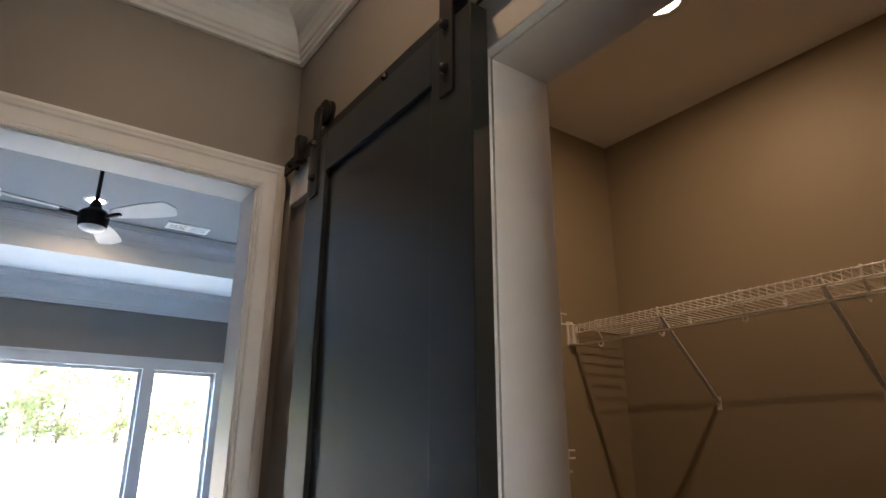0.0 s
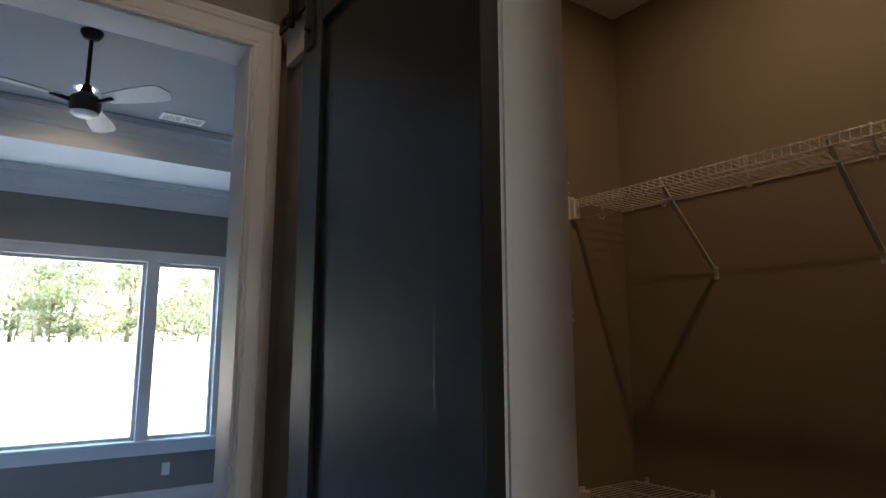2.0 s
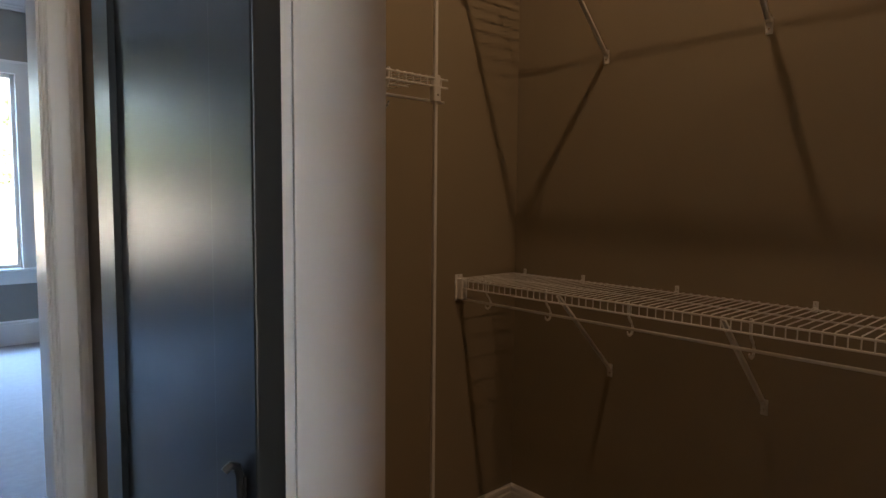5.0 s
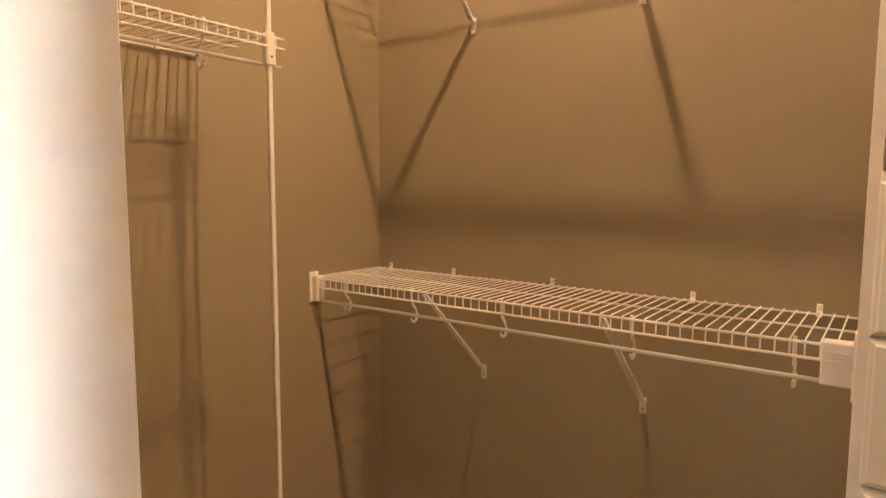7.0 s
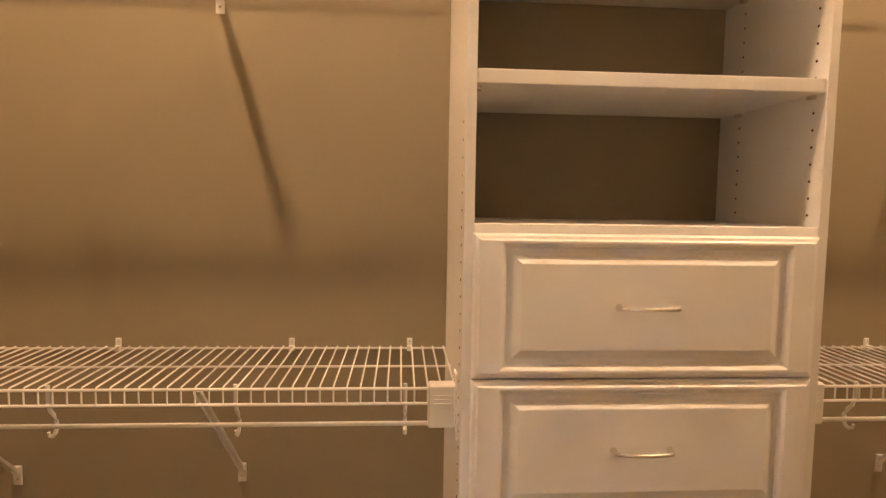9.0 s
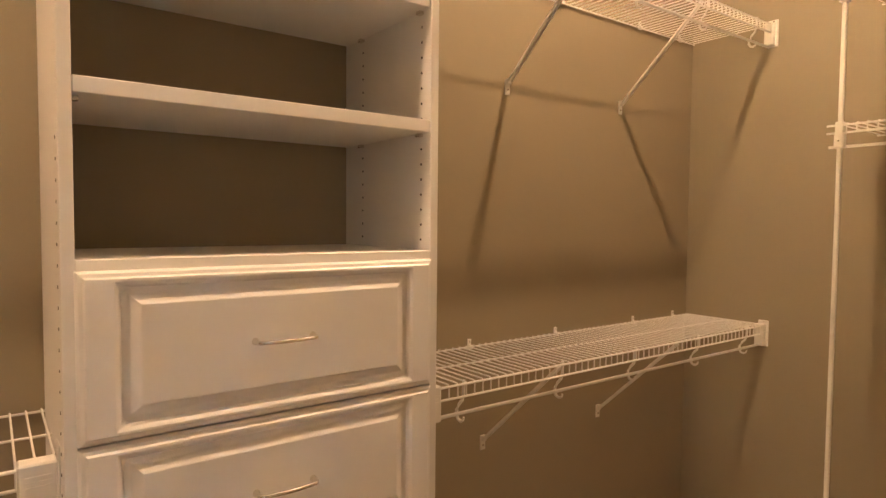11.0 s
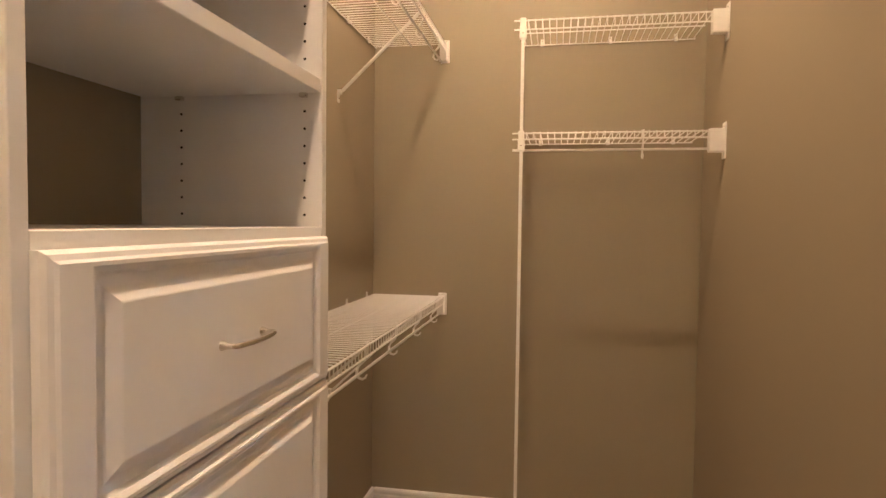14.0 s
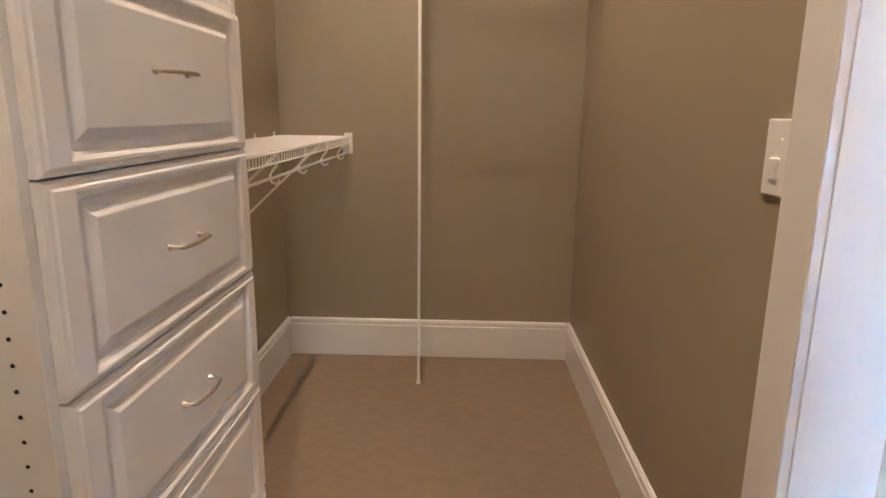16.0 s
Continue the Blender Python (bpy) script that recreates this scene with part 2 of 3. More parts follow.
setting("wall_hall_back_light_slot", bm, GREIGE, "unseen greige end wall of the hall with an added daylight slot", "wall")
setting("wall_bedroom_right", box(BX1, BX1 + 0.12, BY0, BY1 + 0.16, 0, 3.9), GREIGE, "greige painted bedroom wall", "wall")
setting("wall_bedroom_left", box(BX0 - 0.12, BX0, BY0, BY1 + 0.16, 0, 3.9), GREIGE, "greige painted bedroom wall", "wall")
WINDOWS = [(-2.02, -1.401), (-1.299, 0.419), (0.521, 1.14)]
WB, WT = 0.715, 2.490
xs = [BX0] + [v for w in WINDOWS for v in w] + [BX1]
bm = bmesh.new()
for i in range(0, len(xs), 2):
    box(xs[i], xs[i + 1], BY1, BY1 + 0.16, WB, WT, bm)
box(BX0, BX1, BY1, BY1 + 0.16, 0, WB, bm)
box(BX0, BX1, BY1, BY1 + 0.16, WT, 3.9, bm)
setting("wall_bedroom_window", bm, GREIGE, "greige painted bedroom wall with a row of windows", "wall")

setting("ceiling_closet", box(0, CX + 0.12, -0.12, CLY, CLOSET_Z, CLOSET_Z + 0.1), CEILING, "cream painted closet ceiling", "ceiling")
setting("ceiling_hall", box(HX0 - 0.12, 0, -0.12, CY, HALL_Z + 0.0005, HALL_Z + 0.1), CEILING, "white painted hall ceiling", "ceiling")
TX0, TX1, TY0, TY1, SOF = -1.90, 1.03, 4.77, 7.95, 3.30
bm = box(BX0, BX1, BY0, TY0, SOF, 3.9)
box(BX0, BX1, TY1, BY1, SOF, 3.9, bm)
box(BX0, TX0, TY0, TY1, SOF, 3.9, bm)
box(TX1, BX1, TY0, TY1, SOF, 3.9, bm)
setting("ceiling_bedroom_soffit", bm, CEILING, "white dropped border of the tray ceiling", "ceiling")
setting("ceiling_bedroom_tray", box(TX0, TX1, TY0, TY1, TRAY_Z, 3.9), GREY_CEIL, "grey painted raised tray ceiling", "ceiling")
setting("roof_slab", box(BX0 - 0.4, BX1 + 0.4, -0.6, BY1 + 0.6, 3.9, 4.1), OUTER, "plain roof slab", "roof")

setting("floor_closet", box(HX1 + 0.06, CX, 0, CLY, -0.2, 0), CARPET, "tan cut-pile closet carpet", "carpet")
setting("floor_bedroom", box(BX0, BX1, CY + 0.06, BY1, -0.2, 0), CARPET_BED, "grey cut-pile bedroom carpet", "carpet")
setting("floor_hall", box(HX0, HX1 + 0.06, HY0, CY + 0.06, -0.2, -0.004), TILE, "pale hall floor", "floor")

# crowns
CROWN = [(0, 0), (0.014, 0), (0.014, 0.012), (0.020, 0.018), (0.020, 0.030), (0.026, 0.036)]
CROWN += [(0.026 + 0.090 * (1 - math.cos(a)), 0.036 + 0.090 * math.sin(a)) for a in [radians(15 * k) for k in range(1, 7)]]
CROWN += [(0.124, 0.128), (0.124, 0.142), (0.134, 0.146), (0.134, 0.162), (0.142, 0.166), (0.142, 0.180), (0, 0.180)]


def crown(name, x0, x1, y0, y1, top, size):
    k = size / 0.18
    setting(name, rect_sweep([(d * k, top - 0.0005 - size + z * k) for d, z in CROWN], x0, x1, y0, y1), WHITE, "white painted crown moulding", "crown moulding")


crown("trim_crown_hall", HX0, HX1, HY0, CY, HALL_Z, 0.18)
crown("trim_crown_bedroom", BX0, BX1, BY0, BY1, SOF, 0.245)
crown("trim_crown_tray", TX0, TX1, TY0, TY1, TRAY_Z, 0.16)

# baseboards
BOARD = [(0, 0), (0.016, 0), (0.016, 0.158), (0.012, 0.163), (0.012, 0.170), (0.015, 0.174), (0.013, 0.184), (0.006, 0.190), (0, 0.190)]


def baseboard(a, b, place, k=1.0):
    setting("baseboard", extrude_profile([(u, v * k) for u, v in BOARD], a, b, place), WHITE, "tall white painted baseboard", "baseboard")


baseboard(0.016, CX - 0.016, lambda u, v, s: (s, u, v))
baseboard(0.016, CX - 0.016, lambda u, v, s: (s, CLY - u, v))
baseboard(0, 1.560, lambda u, v, s: (CX - u, s, v))
baseboard(2.256, CLY, lambda u, v, s: (CX - u, s, v))
baseboard(0, 1.865, lambda u, v, s: (u, s, v))
baseboard(2.872, CLY, lambda u, v, s: (u, s, v))
baseboard(HY0, 1.865, lambda u, v, s: (HX1 - u, s, v))
baseboard(2.872, CY, lambda u, v, s: (HX1 - u, s, v))
baseboard(HY0, CY, lambda u, v, s: (HX0 + u, s, v))
baseboard(BX0, BX1, lambda u, v, s: (s, BY1 - u, v), 1.2)
baseboard(BY0, BY1, lambda u, v, s: (BX1 - u, s, v), 1.2)
baseboard(BY0, BY1, lambda u, v, s: (BX0 + u, s, v), 1.2)
baseboard(BX0, OX0 - 0.09, lambda u, v, s: (s, BY0 + u, v), 1.2)
baseboard(OX1 + 0.09, BX1, lambda u, v, s: (s, BY0 + u, v), 1.2)

# door linings and casings
FLAT = [(0.005, 0), (0.005, 0.016), (0.008, 0.018), (0.111, 0.018), (0.115, 0.014), (0.115, 0)]
MOULDED = [(0.005, 0), (0.005, 0.014), (0.010, 0.017), (0.016, 0.012), (0.020, 0.015), (0.055, 0.018), (0.060, 0.024), (0.066, 0.026), (0.072, 0.030), (0.080, 0.030), (0.080, 0)]


def lining(name, a0, a1, top, w0, w1, place):
    bm = bmesh.new()
    for p, q, r, s in ((a0 - 0.018, a0, 0, top + 0.018), (a1, a1 + 0.018, 0, top + 0.018), (a0, a1, top, top + 0.018)):
        c0, c1 = place(p, w0, r), place(q, w1, s)
        box(min(c0[0], c1[0]), max(c0[0], c1[0]), min(c0[1], c1[1]), max(c0[1], c1[1]), r, s, bm)
    return setting(name, bm, WHITE, "white painted door lining", "door frame")


lining("trim_closet_door_lining", DR, DL, DH, HX1 - 0.001, 0.001, lambda a, w, z: (w, a, z))
setting("trim_closet_casing_inner", casing(FLAT, DR, DL, DH, lambda a, z, v: (v, a, z)), WHITE, "flat white door casing", "door casing")
setting("trim_closet_casing_outer", casing(FLAT, DR, DL, DH, lambda a, z, v: (HX1 - v, a, z)), WHITE, "flat white door casing", "door casing")
setting("trim_track_header", box(HX1 - 0.021, HX1, 1.72, 3.655, DH + 0.005, 2.545, bevel=0.002), WHITE, "white header board behind the door track", "header board")
lining("trim_bedroom_lining", OX0, OX1, OH, CY - 0.001, BY0 + 0.001, lambda a, w, z: (a, w, z))
setting("trim_bedroom_casing", casing(MOULDED, OX0, OX1, OH, lambda a, z, v: (a, CY - v, z)), WHITE, "moulded white opening casing", "door casing")
setting("trim_bedroom_casing_far", casing(MOULDED, OX0, OX1, OH, lambda a, z, v: (a, BY0 + v, z)), WHITE, "moulded white opening casing", "door casing")


# ---- windows ----
def window_unit(i, x0, x1):
    w = thing("window_%d" % i, ((x0 + x1) / 2, BY1, WB), "large fixed white-framed window onto a sunny field", "window", kind="structure")
    bm = bmesh.new()
    for a, b, c, d in ((x0, x0 + 0.030, WB, WT), (x1 - 0.030, x1, WB, WT), (x0 + 0.030, x1 - 0.030, WB, WB + 0.030), (x0 + 0.030, x1 - 0.030, WT - 0.030, WT)):
        box(a, b, BY1 + 0.07, BY1 + 0.13, c, d, bm)
    part("window_frame", bm, WHITE, w)
    g = part("pane", box(x0 + 0.030, x1 - 0.030, BY1 + 0.098, BY1 + 0.104, WB + 0.030, WT - 0.030), GLASS, w, "clear glass")
    g.visible_shadow = False


for i, (x0, x1) in enumerate(WINDOWS):
    window_unit(i + 1, x0, x1)
bm = bmesh.new()
for a, b, c, d in ((WINDOWS[0][0] - 0.09, WINDOWS[0][0], WB, WT), (WINDOWS[2][1], WINDOWS[2][1] + 0.09, WB, WT), (WINDOWS[0][1], WINDOWS[1][0], WB, WT), (WINDOWS[1][1], WINDOWS[2][0], WB, WT), (WINDOWS[0][0] - 0.09, WINDOWS[2][1] + 0.09, WT, WT + 0.095)):
    box(a, b, BY1 - 0.020, BY1, c, d, bm)
box(WINDOWS[0][0] - 0.11, WINDOWS[2][1] + 0.11, BY1 - 0.032, BY1, WT + 0.095, WT + 0.115, bm)
setting("trim_window_casing", bm, WHITE, "white painted casing round the windows", "window casing")
bm = box(WINDOWS[0][0] - 0.12, WINDOWS[2][1] + 0.12, BY1 - 0.055, BY1 + 0.07, WB - 0.030, WB - 0.001, bevel=0.006)
box(WINDOWS[0][0] - 0.09, WINDOWS[2][1] + 0.09, BY1 - 0.020, BY1, WB - 0.145, WB - 0.032, bm)
setting("trim_window_stool", bm, WHITE, "white window stool and apron", "window sill")


# ---- closet tower ----
TY_0, TY_1, TF = 1.570, 2.250, 1.012


def raised_front(y0, y1, z0, z1, xf):
    """A drawer front with a routed frame and a raised field, facing -x."""
    bm = bmesh.new()
    steps = [(0, 0.018), (0, 0.009), (0.0035, 0.0045), (0.009, 0.003), (0.012, 0), (0.050, 0), (0.056, 0.0035), (0.060, 0.0085), (0.069, 0.0082), (0.072, 0.0075), (0.086, 0.0005), (0.088, 0)]
    rings = []
    for u, d in steps:
        w = u if u < 0.02 else u - 0.034
        r = 0.006 if 0.055 < u < 0.059 else 0.014 if 0.059 < u < 0.065 else 0.0004
        ring = []
        for cy, cz, start in ((y0 + u + r, z0 + w + r, 180), (y1 - u - r, z0 + w + r, 270), (y1 - u - r, z1 - w - r, 0), (y0 + u + r, z1 - w - r, 90)):
            ring += [bm.verts.new((xf + d, cy + r * math.cos(q), cz + r * math.sin(q))) for q in [radians(start + 18 * k) for k in range(6)]]
        rings.append(ring)
    for p, q in zip(rings, rings[1:]):
        for j in range(24):
            bm.faces.new((p[j], p[(j + 1) % 24], q[(j + 1) % 24], q[j]))
    bm.faces.new(rings[-1])
    bm.faces.new(rings[0])
    return bm


def pull(yc, z, xf, span=0.106):
    """A bowed bar pull whose ends turn into two flared feet."""
    half = span / 2
    rise = [(1.0, 0.0, 0.0068), (1.0, 0.0025, 0.0062), (1.0, 0.009, 0.0042), (0.995, 0.015, 0.0040), (0.965, 0.0195, 0.0040), (0.90, 0.0215, 0.0039)]
    arc = [(0.9 - 0.15 * k, 0.0215 + 0.0055 * (1 - ((0.9 - 0.15 * k) / 0.9) ** 2), 0.0038) for k in range(1, 12)]
    line = rise + arc + [(-s, d, r) for s, d, r in rise[::-1]]
    return tube([(xf - d, yc + s * half, z) for s, d, r in line], [r for s, d, r in line], 10)


def closet_tower():
    t = thing("closet_tower", (1.21, 1.91, 0), "tall white melamine closet tower with drawers below open shelves", "closet cabinet")
    top = 2.13
    for y0, y1 in ((TY_0, TY_0 + 0.019), (TY_1 - 0.019, TY_1)):
        side = part("side_panel", box(TF, CX - 0.002, y0, y1, 0, top, bevel=0.001), MELAMINE, t)
        for y, out in ((y0, -1), (y1, 1)):
            inside = (out > 0) == (y0 == TY_0)
            for x in (1.047, 1.300) if inside else (1.047,):
                # no real holes: dark discs on the panel give their shade
                bm = bmesh.new()
                for k in range(60):
                    z = 0.14 + 0.032 * k
                    if z < (top - 0.04 if inside else 1.6):
                        join(bm, turned([(0.0026, 0), (0.0026, 0.0008)], 8, pose(x, y, z, -90 * out, 0, 0)))
                part("pin_holes", bm, DARK, side, "row of dark discs painting the shade in shelf pin holes", kind="stuff")
    a, b = TY_0 + 0.019, TY_1 - 0.019
    part("back_panel", box(CX - 0.012, CX - 0.004, a, b, 0.05, top), TAUPE, t, "open back showing taupe wall")
    part("kick_board", box(TF + 0.03, TF + 0.048, a, b, 0, 0.052), MELAMINE, t)
    part("counter_shelf", box(TF + 0.001, CX - 0.013, a, b, 1.379, 1.398, bevel=0.001), MELAMINE, t)
    part("top_panel", box(TF + 0.001, CX - 0.013, a, b, top - 0.02, top), MELAMINE, t)
    for z in (1.645, 1.900):
        sh = part("shelf", box(TF + 0.003, CX - 0.02, a + 0.001, b - 0.001, z, z + 0.025, bevel=0.0012), MELAMINE, t)
        for x in (1.047, 1.300):
            for y, s in ((a, 1), (b, -1)):
                bm = box(x - 0.007, x + 0.007, min(y, y + s * 0.012), max(y, y + s * 0.012), z - 0.008, z - 0.0005, bevel=0.001)
                part("shelf_pin", bm, NICKEL, sh, "small metal shelf pin")
    zt = 1.381
    for k in range(5):
        z0, z1 = zt - 0.2655 * k - 0.2625, zt - 0.2655 * k
        d = part("drawer", box(TF + 0.002, CX - 0.03, a + 0.012, b - 0.012, z0 + 0.03, z1 - 0.03), MELAMINE, t)
        part("drawer_front", raised_front(1.594, 2.233, z0, z1, 0.993), MELAMINE, d, "raised-panel white drawer front")
        part("handle", pull(1.9155, (z0 + z1) / 2 + 0.001, 0.993), NICKEL, d, "bowed satin nickel handle", smooth=True)
    return t


closet_tower()


# ---- wire shelving ----
def wire_mesh(depth, lip):
    bm = tube([(0, 0.004, 0), (0, depth - 0.004, 0), (0, depth, -0.004), (0, depth, -lip)], 0.0019, 6)
    return finish("wire", bm, WIRE, True)


def hook_mesh(depth):
    pts = [(0, depth - 0.005, 0.004), (0, depth - 0.006, -0.032), (0, depth - 0.011, -0.046), (0, depth - 0.023, -0.059), (0, depth - 0.031, -0.073), (0, depth - 0.032, -0.085), (0, depth - 0.026, -0.095), (0, depth - 0.016, -0.098), (0, depth - 0.007, -0.093), (0, depth - 0.004, -0.085)]
    return finish("hook", tube(pts, [0.004] * 7 + [0.0038, 0.0032, 0.0026], 8), PLASTIC, True)


def wire_shelf(m, length, depth, label, group, clips=(), braces=(), hooks=(), ends=(), over=(0, 0), lip=0.034, drop=0.079, bare=(0, 0)):
    """Local x along the wall, y out of it, z up; the deck lies at z = 0."""
    s = thing("wire_shelf", m, label, "wire shelf", group)
    wire = wire_mesh(depth, lip)
    deck0, deck1 = 0.006 + bare[0], length - 0.006 - bare[1]
    n = int((deck1 - deck0) / 0.0254)
    for k in range(n + 1):
        w = new("wire", wire)
        w.parent = s
        w.location = (deck0 + (deck1 - deck0) * k / n, 0, 0)
    for y, z, r in ((0.006, -0.004, 0.0026), (depth * 0.52, -0.004, 0.0026), (depth - 0.001, -0.0045, 0.0031), (depth - 0.001, -lip, 0.0031)):
        x0, x1 = (-over[0], length + over[1]) if y > depth * 0.9 else (bare[0], length - bare[1])
        part("long_rod", tube([(x0, y, z), (x1, y, z)], r, 8), WIRE, s, smooth=True, world=False)
    if drop:
        part("hang_rod", tube([(-over[0], depth - 0.018, -drop), (length + over[1], depth - 0.018, -drop)], 0.0045, 10), WIRE, s, smooth=True, world=False)
    hook = hook_mesh(depth)
    for x in hooks:
        h = new("rod_hook", hook)
        h.parent = s
        h.location = (x, 0, 0)
    for x in clips:
        c = part("wall_clip", box(x - 0.0065, x + 0.0065, 0.0, 0.005, -0.006, 0.020, box(x - 0.0065, x + 0.0065, 0.0, 0.014, -0.010, 0.003, bevel=0.0015), bevel=0.001), PLASTIC, s, world=False)
        part("screw", turned([(0.003, 0), (0.0022, 0.001)], 8, pose(x, 0.005, 0.012, -90, 0, 0)), NICKEL, c, "small screw head", world=False)
    for x in braces:
        bm = bmesh.new()
        y0, z0, y1, z1 = depth - 0.012, -0.010, 0.012, -0.292
        d = Vector((0, y1 - y0, z1 - z0)).normalized()
        nrm = Vector((0, -d.z, d.y))
        vs = [[bm.verts.new(Vector((x + a, *p)) + nrm * b) for a, b in ((-0.008, 0), (0.008, 0), (0.008, 0.007), (0.0055, 0.007), (0.0055, 0.0025), (-0.0055, 0.0025), (-0.0055, 0.007), (-0.008, 0.007))] for p in ((y0, z0), (y1, z1))]
        for j in range(8):
            bm.faces.new((vs[0][j], vs[0][(j + 1) % 8], vs[1][(j + 1) % 8], vs[1][j]))
        bm.faces.new(vs[0])
        bm.faces.new(vs[1][::-1])
        box(x - 0.010, x + 0.010, 0.0, 0.004, -0.335, -0.288, bm, bevel=0.001)
        box(x - 0.008, x + 0.008, 0.003, 0.014, -0.305, -0.287, bm, bevel=0.002)
        b = part("brace", bm, PLASTIC, s, "diagonal white steel brace", world=False)
        part("screw", turned([(0.0038, 0), (0.003, 0.0015)], 10, pose(x, 0.004, -0.320, -90, 0, 0)), NICKEL, b, "small screw head", world=False)
    for x, inward, style in ends:
        if style == "plate":
            bm = box(min(x, x + inward * 0.006), max(x, x + inward * 0.006), depth - 0.022, depth + 0.016, -0.082, 0.016, bevel=0.002)
            box(min(x + inward * 0.004, x + inward * 0.030), max(x + inward * 0.004, x + inward * 0.030), depth - 0.024, depth + 0.008, -0.078, 0.003, bm, bevel=0.003)
        else:
            bm = box(min(x, x + inward * 0.005), max(x, x + inward * 0.005), depth - 0.030, depth + 0.012, -0.104, 0.026, bevel=0.002)
            box(min(x + inward * 0.003, x + inward * 0.056), max(x + inward * 0.003, x + inward * 0.056), depth - 0.026, depth + 0.008, -0.080, 0.004, bm, bevel=0.003)
            for k in range(3):
                box(min(x + inward * 0.012, x + inward * 0.046), max(x + inward * 0.012, x + inward * 0.046), depth + 0.006, depth + 0.0095, -0.034 + 0.008 * k, -0.031 + 0.008 * k, bm)
        e = part("end_bracket", bm, PLASTIC, s, "white plastic end bracket", world=False)
        part("screw", turned([(0.003, 0), (0.0022, 0.001)], 8, pose(x + inward * 0.006, depth, 0.010, 0, 90 * inward, 0)), NICKEL, e, "small screw head", world=False)
    return s


D = 0.325
LOW, HIGH = 1.082, 2.190
G = "white wire shelves in the closet"
for z, what, left, right in ((LOW, "lower", [0.491, 1.014], [0.557, 1.108]), (HIGH, "upper", [0.529, 1.065], [0.465, 1.024])):
    wire_shelf(pose(CX, TY_1, z, 0, 0, 90), CLY - TY_1, D, "white wire %s shelf with hang rod beside the closet tower" % what, G,
               clips=[0.088, 0.371, 0.774, 1.138, 1.416], braces=left, hooks=[0.10, 0.42, 0.76, 1.06, 1.33], ends=[(0, 1, "box"), (CLY - TY_1, -1, "plate")])
    wire_shelf(pose(CX, 0, z, 0, 0, 90), TY_0, D, "white wire %s shelf with hang rod on the end wall" % what, G,
               clips=[0.10, 0.361, 0.789, 1.167, 1.46], braces=right, hooks=[0.12, 0.44, 0.78, 1.10, 1.44], ends=[(0, 1, "plate"), (TY_0, -1, "box")])
E1, E2 = 1.753, 2.172
for z, lip, drop in ((E1, 0.027, 0.066), (E2, 0.038, 0)):
    wire_shelf(pose(0, 0, z), 0.735, 0.335, "short white wire shelf held by a wall bracket and a pole", G, clips=[0.12, 0.38, 0.66], hooks=[0.28] if drop else [], ends=[(0, 1, "box")], over=(0, 0.02), lip=lip, drop=drop, bare=(0.045, 0))
    wire_shelf(pose(0.697, CLY, z - 0.032, 0, 0, 180), 0.697, 0.325, "short white wire shelf held by a wall bracket and a pole", G, clips=[0.12, 0.38, 0.62], hooks=[0.19] if drop else [], ends=[(0.697, -1, "box")], over=(0.02, 0), lip=lip, drop=drop, bare=(0, 0.045))


def shelf_pole(x, y, levels, out):
    p = thing("shelf_pole", (x, y, 0), "slim white steel pole holding the short wire shelves", "support pole", "shelf poles")
    part("pole", box(x - 0.006, x + 0.006, y - 0.006, y + 0.006, 0.004, levels[-1] + 0.004, bevel=0.002), WIRE, p)
    part("foot", box(x - 0.010, x + 0.010, y - 0.010, y + 0.010, -0.001, 0.008, bevel=0.002), PLASTIC, p)
    for z in levels:
        c = part("pole_clip", box(x - 0.013, x + 0.013, y - 0.012, y + 0.012, z - 0.070, z - 0.022, box(x - 0.011, x + 0.011, y - 0.011, y + 0.011, z - 0.03, z + 0.006, bevel=0.002), bevel=0.003), PLASTIC, p, "white plastic pole clip")
        part("screw", turned([(0.0032, 0), (0.0024, 0.001)], 8, pose(x, y + out * 0.012, z - 0.05, -90 * out, 0, 0)), NICKEL, c, "small screw head")


shelf_pole(0.722, 0.335 - 0.008, (E1, E2), 1)
shelf_pole(0.676, CLY - 0.325 + 0.008, (E1 - 0.032, E2 - 0.032), -1)


# ---- wall switch, outlet, downlights ----
def wall_switch():
    s = thing("light_switch", (0, 1.819, 1.13), "white wall plate with one toggle beside the doorway", "light switch")
    part("plate", box(0, 0.007, 1.774, 1.864, 1.062, 1.192, bevel=0.003, seg=2), PLASTIC, s)
    for y in (1.816,):
        part("toggle", box(0.005, 0.012, y - 0.015, y + 0.015, 1.090, 1.128, bevel=0.003), PLASTIC, s)
        part("slot", box(0.0055, 0.0080, y - 0.014, y + 0.014, 1.157, 1.161), WIRE, s)


wall_switch()


def outlet(x, z):
    o = thing("wall_outlet", (x, BY1, z), "white electrical outlet in the greige wall", "outlet")
    p = part("plate", box(x - 0.038, x + 0.038, BY1 - 0.006, BY1, z - 0.06, z + 0.06, bevel=0.002), PLASTIC, o)
    for k in (-0.02, 0.02):
        part("socket", box(x - 0.014, x + 0.014, BY1 - 0.008, BY1 - 0.005, z + k - 0.012, z + k + 0.012, bevel=0.001), PLASTIC, p)


outlet(0.727, 0.42)


